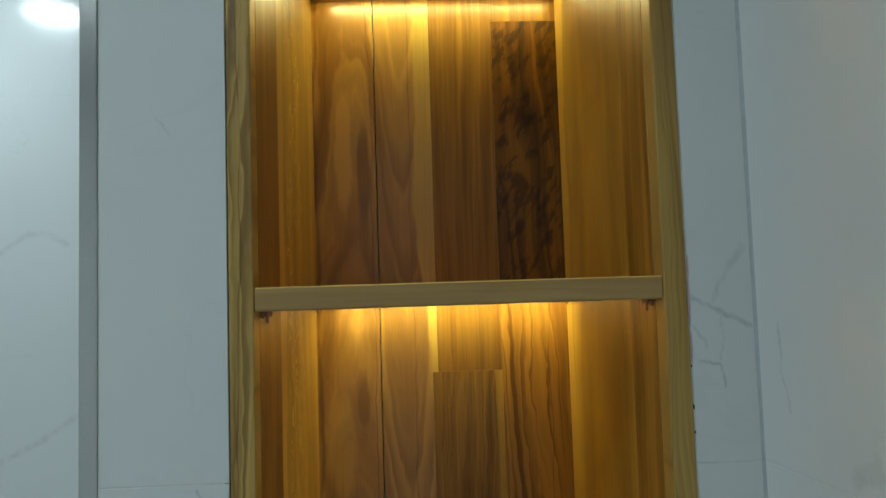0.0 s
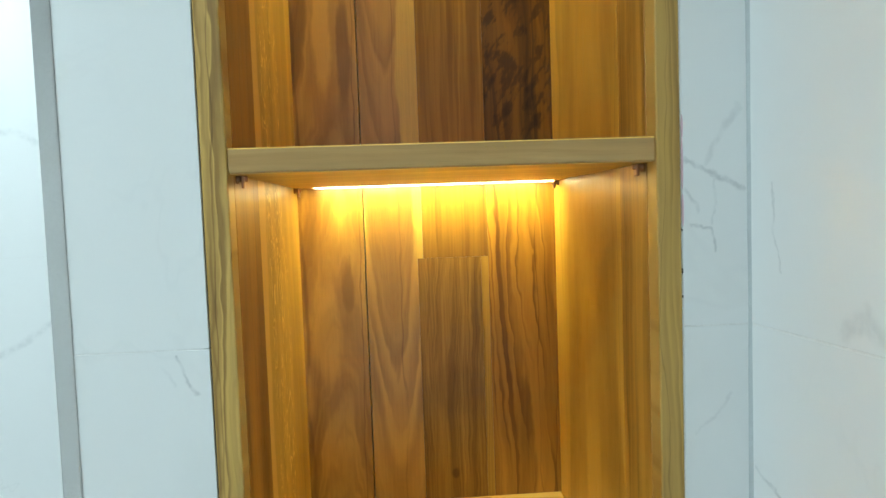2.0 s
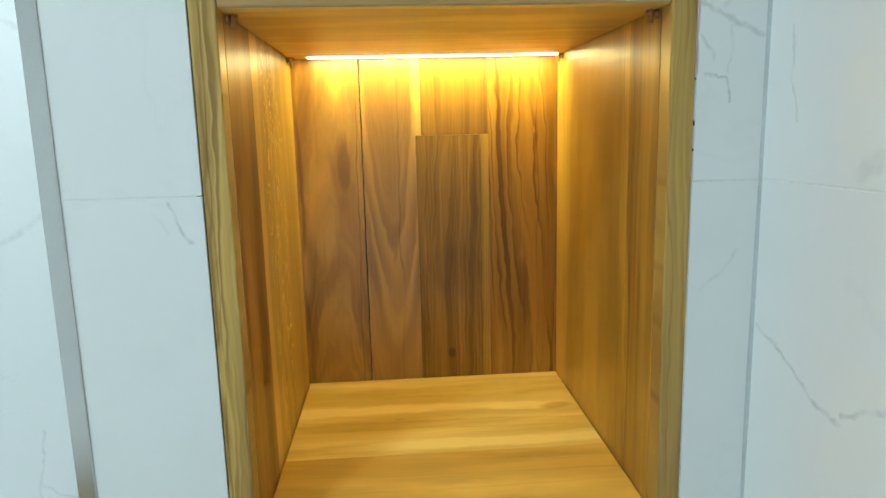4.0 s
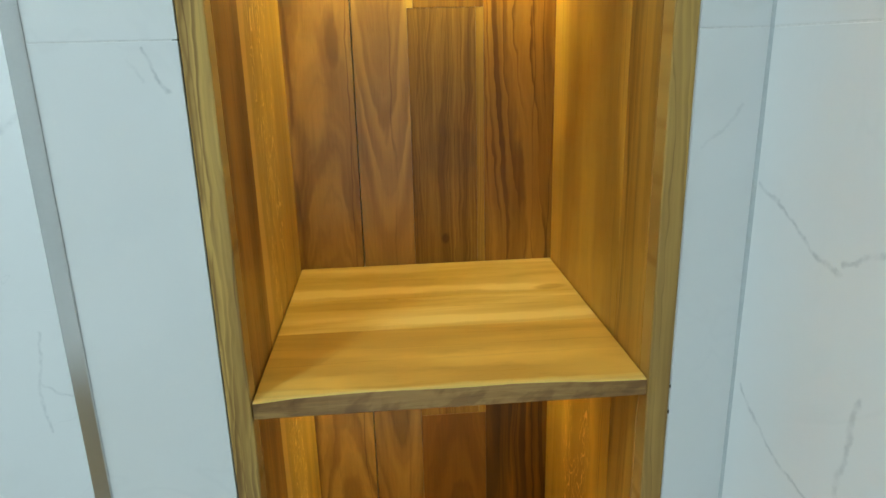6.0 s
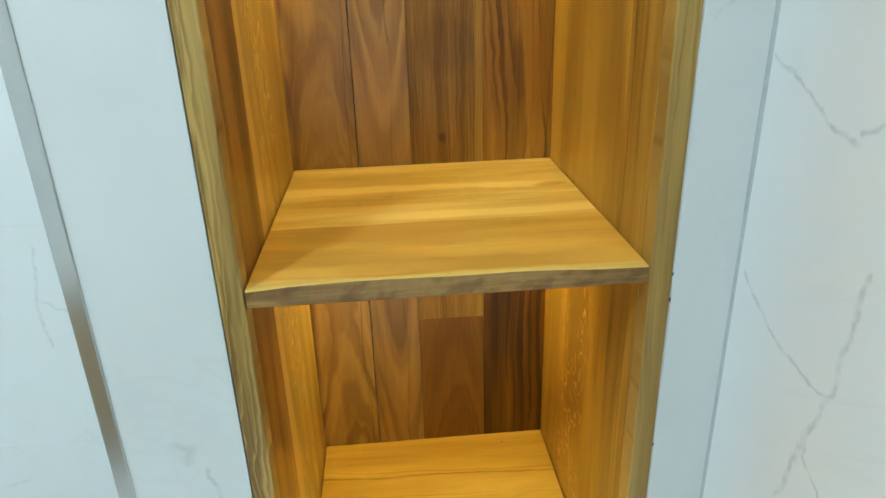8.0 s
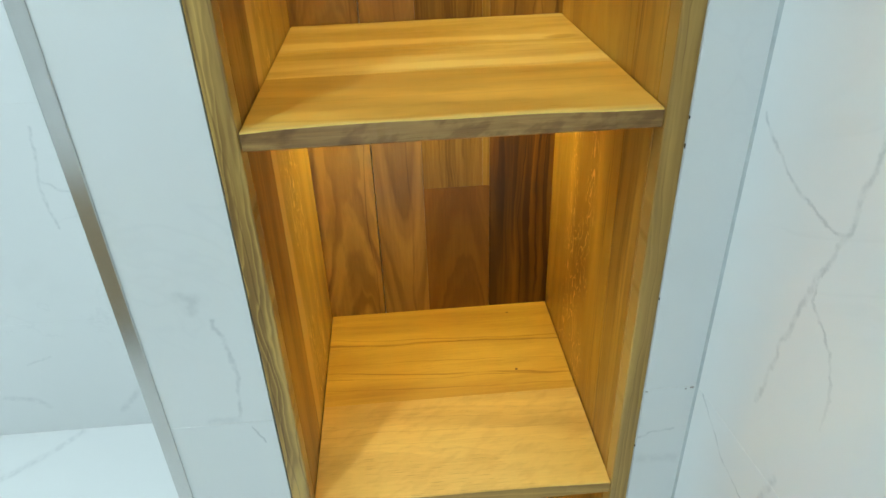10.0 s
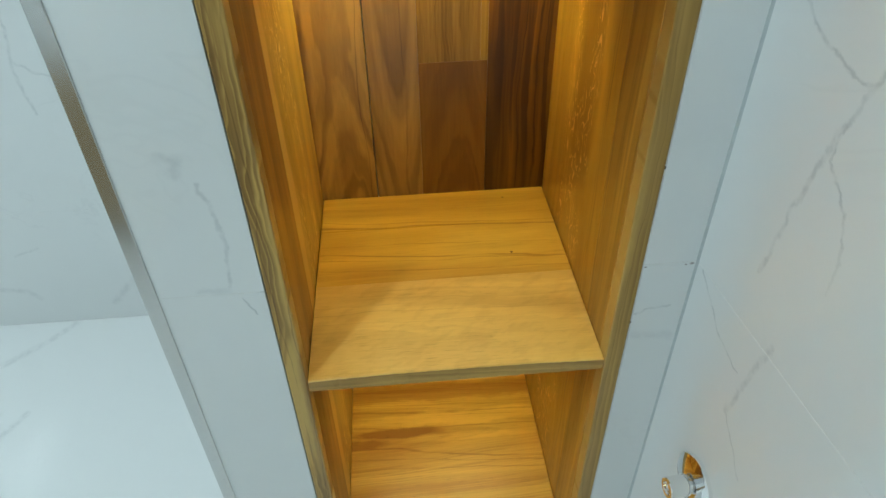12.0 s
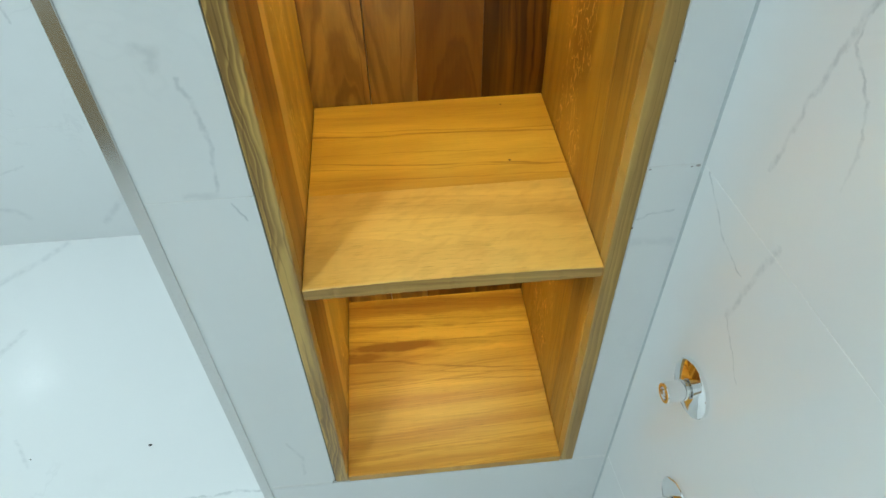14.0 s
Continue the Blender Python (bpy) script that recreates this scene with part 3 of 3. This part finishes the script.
# the visible front edges of the side boards
side_plank(-EDGE, 0.0002, -0.0012, 0.0215, Z_BOT, Z_TOP, o_frame_l, "front_edge", 0.0016)
side_plank(W - 0.0002, W + EDGE, -0.0012, 0.0215, Z_BOT, Z_TOP, o_frame_r, "front_edge", 0.0016)
part("top_board", block((0.0, 0.0, Z_TOP - 0.02), (W, DEPTH, Z_TOP), 0.0008), o_shelf_c2, niche)
part("bottom_board", block((0.0004, 0.0, Z_BOT - 0.004), (W - 0.0004, DEPTH, SHELF_TOPS["bottom"]), 0.0012, 2), o_bottom, niche)
# gap between oak and tiles: near-black strips hold its shade left and below
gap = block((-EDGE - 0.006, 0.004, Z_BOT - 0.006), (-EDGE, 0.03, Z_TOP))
part("joint_filler", gap, dark_gap, niche, "recessed joint beside the oak lining, its shade coloured near-black")
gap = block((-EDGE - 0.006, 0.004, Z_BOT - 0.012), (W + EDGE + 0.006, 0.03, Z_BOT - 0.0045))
part("joint_filler", gap, dark_gap, niche, "recessed joint under the oak lining, its shade coloured near-black")
gap = block((W + EDGE - 0.0002, 0.0008, Z_BOT - 0.006), (W + EDGE + 0.006, 0.03, Z_TOP))
part("joint_filler", gap, grout, niche, "white filled joint beside the oak lining")
for z, h in ((1.634, 0.004), (1.613, 0.002), (1.668, 0.0015), (1.287, 0.003), (1.262, 0.004), (0.905, 0.003), (1.105, 0.003)):
    chip = bmesh.new()
    bmesh.ops.create_icosphere(chip, subdivisions=1, radius=1.0)
    bmesh.ops.transform(chip, matrix=Matrix.Translation((W + EDGE + 0.0006, 0.0002, z)) @ Matrix.Diagonal((0.0007, 0.0006, h * 0.7, 1)), verts=chip.verts)
    part("chip", chip, dark_gap, niche, "small dark chip at the joint")

for x, z, h in ((W + EDGE + 0.0016, 1.752, 0.010), (W + EDGE + 0.0014, 1.722, 0.022), (W + EDGE + 0.0015, 1.684, 0.014)):
    smear = bmesh.new()
    bmesh.ops.create_icosphere(smear, subdivisions=2, radius=1.0)
    bmesh.ops.transform(smear, matrix=Matrix.Translation((x, 0.0, z)) @ Matrix.Diagonal((0.0010, 0.0004, h, 1)), verts=smear.verts)
    tagged(part("smear", smear, pink_smear), "faint pink smear on a white tile beside the oak", "smear")
for x, z, r in ((0.4155, 0.986, 0.0026), (0.4090, 0.985, 0.0014), (0.3665, 0.985, 0.0016)):
    stain = bmesh.new()
    bmesh.ops.create_icosphere(stain, subdivisions=2, radius=1.0)
    bmesh.ops.transform(stain, matrix=Matrix.Translation((x, 0.0, z)) @ Matrix.Diagonal((r, 0.0004, r * 0.6, 1)), verts=stain.verts)
    tagged(part("dirt_spot", stain, dirt), "small grey-brown dirt spot on a tile joint", "dirt spot")

# ---- shelves ----


def shelf(top, thick, boards, edge, label, waney=0.0, seed=0.0):
    """A removable shelf of boards glued edge to edge; its front is straight or follows the tree's own edge."""
    ob = thing("shelf", (W / 2, 0.18, top - thick), label, "shelf", "oak shelves in the niche")
    n = 60
    for y0, y1, material in boards:
        if y0 > 0.01:
            part("shelf_board", block((0.0012, y0 + 0.00015, top - thick), (W - 0.0012, y1 - 0.00015, top), 0.0004), material, ob)
            continue
        bm = bmesh.new()
        rows = []
        for i in range(n + 1):
            x = 0.0012 + (W - 0.0024) * i / n
            wave = waney * (0.5 + 0.5 * math.sin(math.pi * min(1.0, i / n * 1.15))) * (0.75 + 0.6 * noise.noise((x * 9, seed, 0.2)))
            wave = wave * min(1.0, i / 6 + 0.05) * min(1.0, (n - i) / 14 + 0.1) if waney else 0.0
            fuzz = 0.0006 * noise.noise((x * 160, seed, 1.0)) if waney else 0.00015 * noise.noise((x * 60, seed, 1.0))
            rows.append([(y1 - 0.00015, top - thick), (y1 - 0.00015, top), (wave + fuzz + 0.0016, top), (wave + fuzz, top - 0.0012),
                         (wave * 0.45 + 0.0002 + 1.6 * fuzz, top - thick * 0.55), (0.0004 + fuzz, top - thick + 0.0015), (0.0018, top - thick)])
        verts = [[bm.verts.new((0.0012 + (W - 0.0024) * i / n, y, z)) for y, z in row] for i, row in enumerate(rows)]
        m = len(rows[0])
        for a, b in zip(verts, verts[1:]):
            for j in range(m):
                f = bm.faces.new((a[j], b[j], b[(j + 1) % m], a[(j + 1) % m]))
                f.material_index = 1 if j in (3, 4, 5) else 0
        bm.faces.new(verts[0]), bm.faces.new(verts[-1][::-1])
        bmesh.ops.recalc_face_normals(bm, faces=bm.faces)
        made = part("front_board", bm, material, ob)
        made.data.materials.append(edge)
    return ob


shelf(SHELF_TOPS["top"], 0.020, [(0.0, 0.15, o_shelf_front), (0.15, DEPTH - 0.001, o_shelf_back)], o_edge_a, "oak shelf with a straight front edge on metal pins")
shelf(SHELF_TOPS["a"], 0.020, [(0.0, 0.15, o_shelf_front), (0.15, DEPTH - 0.001, o_shelf_c2)], o_edge_a, "oak shelf with a straight grey-brown front edge on metal pins")
shelf(SHELF_TOPS["b"], 0.0165, [(0.0, 0.140, o_shelf_front), (0.140, 0.232, o_shelf_back), (0.232, DEPTH - 0.001, o_shelf_back)], o_edge_bark,
      "pale oak shelf with a dark waney front edge", 0.010, 3.0)
shelf(SHELF_TOPS["c"], 0.0180, [(0.0, 0.160, o_shelf_c1), (0.160, 0.277, o_shelf_c2), (0.277, DEPTH - 0.001, o_shelf_c2)], o_edge_c,
      "honey-coloured oak shelf with a slightly wavy front edge", 0.004, 8.0)

# scratches on the straight edge, a nail hole and knots in the boards
shelf_a = [o for o in scene.objects if o.name.startswith("shelf") and o.get("label", "").startswith("oak shelf with a straight grey")][0]
shelf_c = [o for o in scene.objects if o.name.startswith("shelf") and o.get("label", "").startswith("honey")][0]
for x, z, h, lean in ((0.204, 1.7400, 0.0045, 28), (0.211, 1.7395, 0.0055, 30), (0.219, 1.7405, 0.0045, 22), (0.228, 1.7425, 0.0022, 8), (0.235, 1.7423, 0.0022, -5), (0.243, 1.7425, 0.0020, 4), (0.252, 1.7425, 0.0018, 10)):
    scratch = block((-0.00025, -0.00012, -h / 2), (0.00025, 0.0003, h / 2))
    bmesh.ops.transform(scratch, matrix=Matrix.Translation((x, -0.0001, z)) @ Matrix.Rotation(radians(-lean), 4, "Y"), verts=scratch.verts)
    part("scratch", scratch, o_back_sap, shelf_a, "pale scratch")
for x, y, r in ((0.276, 0.338, 0.0016), (0.268, 0.205, 0.0020)):
    hole = lathe([(0, 0.0002), (r * 0.6, 0.0002), (r, 0.00005), (r, -0.001)], 12)
    bmesh.ops.translate(hole, vec=(x, y, SHELF_TOPS["c"]), verts=hole.verts)
    part("nail_hole", hole, o_edge_bark, shelf_c, "small dark nail hole")

# ---- shelf pins ----


def shelf_pin(x, y, z, side):
    """A small metal pin with a foot, plugged into the side board."""
    ob = thing("shelf_pin", (x, y, z), "small bronzed metal shelf pin in the oak side", "shelf pin", "shelf pins")
    turn = Matrix.Translation((x, y, z)) @ Matrix.Rotation(radians(90 * side), 4, "Y")
    bm = lathe([(0, -0.004), (0.0025, -0.004), (0.0025, 0.0), (0.0042, 0.0002), (0.0042, 0.0016), (0.0026, 0.0022), (0.0026, 0.009), (0, 0.0094)], 14)
    bmesh.ops.transform(bm, matrix=turn, verts=bm.verts)
    part("pin", bm, bronze, ob, smooth=True)
    x0, x1 = sorted((x + side * 0.0045, x + side * 0.0070))
    part("foot", block((x0, y - 0.004, z - 0.008), (x1, y + 0.004, z + 0.0025), 0.0006), bronze, ob)


for key, thick in (("top", 0.020), ("a", 0.020), ("b", 0.0165), ("c", 0.0180)):
    for y in (0.030, 0.335):
        shelf_pin(0.0, y, SHELF_TOPS[key] - thick - 0.0026, 1)
        shelf_pin(W, y, SHELF_TOPS[key] - thick - 0.0026, -1)

# ---- light strips under the shelves ----


def prism(x0, x1, outline):
    """A bar along x with the given outline in y and z."""
    bm = bmesh.new()
    ends = [[bm.verts.new((x, y, z)) for y, z in outline] for x in (x0, x1)]
    bm.faces.new(ends[0]), bm.faces.new(ends[1][::-1])
    for i in range(len(outline)):
        j = (i + 1) % len(outline)
        bm.faces.new((ends[0][i], ends[1][i], ends[1][j], ends[0][j]))
    bmesh.ops.recalc_face_normals(bm, faces=bm.faces)
    return bm


def led_strip(z):
    """A flat tape with small lamps behind a diffuser; its front lip glows through."""
    ob = thing("led_strip", (0.185, 0.336, z), "glowing warm-white light strip under an oak shelf", "light strip", "light strips under the shelves")
    x0, x1 = 0.026, W - 0.008
    part("tape", prism(x0 - 0.004, x1 + 0.004, [(0.3310, z), (0.3310, z - 0.0004), (0.3420, z - 0.0004), (0.3420, z)]), led_tape, ob)
    part("lip", prism(x0, x1, [(0.3296, z), (0.3296, z - 0.0013), (0.3308, z - 0.0013), (0.3308, z)]), led_lip_glow, ob, "glowing front lip")
    strip = part("diffuser", prism(x0, x1, [(0.3312, z - 0.0006), (0.3313, z - 0.0012), (0.3416, z - 0.0009), (0.3415, z - 0.0006)]), led_glow, ob, "glowing warm diffuser")
    for i in range(15):
        x = 0.036 + 0.0205 * i
        part("led_chip", prism(x - 0.003, x + 0.003, [(0.3345, z - 0.0012), (0.3346, z - 0.0014), (0.3384, z - 0.0013), (0.3383, z - 0.0011)]), led_chip_glow, strip)


for key, thick in (("top", 0.020), ("a", 0.020), ("b", 0.0165), ("c", 0.0180)):
    led_strip(SHELF_TOPS[key] - thick)

# ---- chrome water outlets on the side wall ----


def water_outlet(y, z):
    at = SIDE @ Vector((0.0, y, z))
    ob = thing("water_outlet", at, "chrome water outlet stub with a round wall plate", "water outlet", "chrome water outlets")
    turn = SIDE @ Matrix.Translation((0, y, z)) @ Matrix.Rotation(radians(-90), 4, "Y")
    dome = [(0.0332 - 0.0244 * i / 8, 0.0056 + 0.0040 * (1 - (1 - i / 8) ** 1.7)) for i in range(9)]
    bm = lathe([(0.0090, 0.0), (0.0345, 0.0), (0.0347, 0.0008), (0.0347, 0.0046), (0.0342, 0.0053)] + dome, 64)
    bmesh.ops.transform(bm, matrix=turn, verts=bm.verts)
    plate = part("wall_plate", bm, chrome, ob, smooth=True)
    plate.data.set_sharp_from_angle(angle=radians(30))
    bm = lathe([(0.0087, 0.0), (0.0087, 0.0120), (0.0118, 0.0122), (0.0122, 0.0128), (0.0122, 0.0350), (0.0114, 0.0362), (0.0080, 0.0362), (0.0074, 0.0335), (0, 0.0332)], 48)
    bmesh.ops.transform(bm, matrix=turn, verts=bm.verts)
    part("stub", bm, chrome, ob)


water_outlet(-0.110, 0.752)
water_outlet(-0.168, 0.575)

# ---- ceiling lights ----


def ceiling_light(x, y, r, material, label):
    ob = thing("ceiling_light", (x, y, CEILING), label, "ceiling light", "round ceiling lights")
    bm = lathe([(r + 0.014, 0.0), (r + 0.014, -0.010), (r + 0.010, -0.013), (r, -0.012), (r, 0.0)], 48)
    bmesh.ops.translate(bm, vec=(x, y, CEILING), verts=bm.verts)
    part("rim", bm, white_trim, ob, smooth=True)
    bm = lathe([(0, -0.0095), (r, -0.0095), (r, -0.004)], 48)
    bmesh.ops.recalc_face_normals(bm, faces=bm.faces)
    bmesh.ops.translate(bm, vec=(x, y, CEILING), verts=bm.verts)
    part("diffuser", bm, material, ob, "glowing cool-white diffuser")


ceiling_light(-0.58, -0.82, 0.10, lamp_glow, "round cool-white ceiling light in the bathroom")
ceiling_light(-0.90, 0.60, 0.085, lamp_glow_recess, "round cool-white ceiling light over the recess")
ceiling_light(-2.53, -0.43, 0.085, lamp_glow_far, "round cool-white ceiling light in the bathroom")

# ---- vanity opposite the niche, seen in the steel trim ----
vanity = thing("vanity_cabinet", (-1.05, -1.68, FLOOR), "brown wooden vanity cabinet with a white basin top", "cabinet")
part("plinth", block((-1.48, -1.945, FLOOR), (-0.62, -1.43, FLOOR + 0.05), 0.001), dark_gap, vanity)
part("body", block((-1.50, -1.945, FLOOR + 0.05), (-0.60, -1.42, 0.66), 0.002), vanity_wood, vanity)
for x0, x1 in ((-1.496, -1.053), (-1.047, -0.604)):
    door = part("door", block((x0, -1.419, FLOOR + 0.055), (x1, -1.401, 0.655), 0.002), vanity_wood, vanity)
    part("handle", block((x0 + 0.20, -1.398, 0.60), (x1 - 0.16, -1.388, 0.61), 0.002), chrome, door, "chrome bar handle")
part("basin_top", block((-1.52, -1.947, 0.662), (-0.58, -1.39, 0.80), 0.012, 3), ceramic, vanity)

# small specks of dirt left on the tiles
for name, at, r in (("speck", (-0.491, 0.308, FLOOR), 0.0042), ("speck", (-0.752, 0.300, FLOOR), 0.0020)):
    bm = lathe([(0, 0.0012), (r * 0.6, 0.0010), (r, 0.0)], 10)
    bmesh.ops.transform(bm, matrix=Matrix.Translation(at) @ Matrix.Diagonal((1, 0.7, 1, 1)), verts=bm.verts)
    tagged(part(name, bm, dark_gap), "small dark speck of dirt on the marble floor", "speck")

# ---- tiles, one by one ----
MM = 0.00025


def tile(parent, bm, material):
    part("tile", bm, material, parent)


for z0, z1 in zip(JOINTS, JOINTS[1:]):
    lo, hi = z0 + MM, z1 - MM
    if z1 > Z_BOT + 0.05:
        tile(wall_niche, block((LEFT_EDGE, 0.0, lo), (-EDGE - 0.0011, TILE, hi), 0.0005), marble_front)
        tile(wall_niche, block((W + EDGE + 0.0010, 0.0, lo), (CORNER - 0.001, TILE, hi), 0.0006), marble_front)
    else:
        tile(wall_niche, block((LEFT_EDGE, 0.0, lo), (CORNER - 0.001, TILE, Z_BOT - 0.0055), 0.0005), marble_front)
tile(wall_niche, block((-EDGE - 0.0016, 0.0, Z_TOP + 0.001), (W + EDGE + 0.0014, TILE, CEILING - MM), 0.0005), marble_front)
for z0, z1 in zip(JOINTS, JOINTS[1:]):
    for y0, y1 in ((-0.86, -0.0015), (-2.06, -0.86)):
        tile(wall_side, on_side(block((0.0, y0 + MM, z0 + 2.2 * MM), (TILE, y1 - MM, z1 - 2.2 * MM), 0.0005)), marble_side)
FAR_JOINTS = [FLOOR, 0.418, 1.018, 1.618, 2.218, CEILING]
for z0, z1 in zip(FAR_JOINTS, FAR_JOINTS[1:]):
    for x0, x1 in ((-1.36, -0.15), (-2.56, -1.36), (ROOM_X, -2.56)):
        tile(wall_far, block((x0 + MM, FAR_Y, z0 + MM), (x1 - MM, FAR_Y + TILE, z1 - MM), 0.0005), marble_far)
for x0, x1 in ((-2.75, -1.40), (-1.40, -0.20), (-0.20, 0.85)):
    for y0, y1 in ((-1.95, -1.387), (-1.387, -0.187), (-0.187, 1.013)):
        tile(floor, block((x0 + MM, y0 + MM, FLOOR - 0.009), (x1 - MM, y1 - MM, FLOOR), 0.0004), marble_floor)
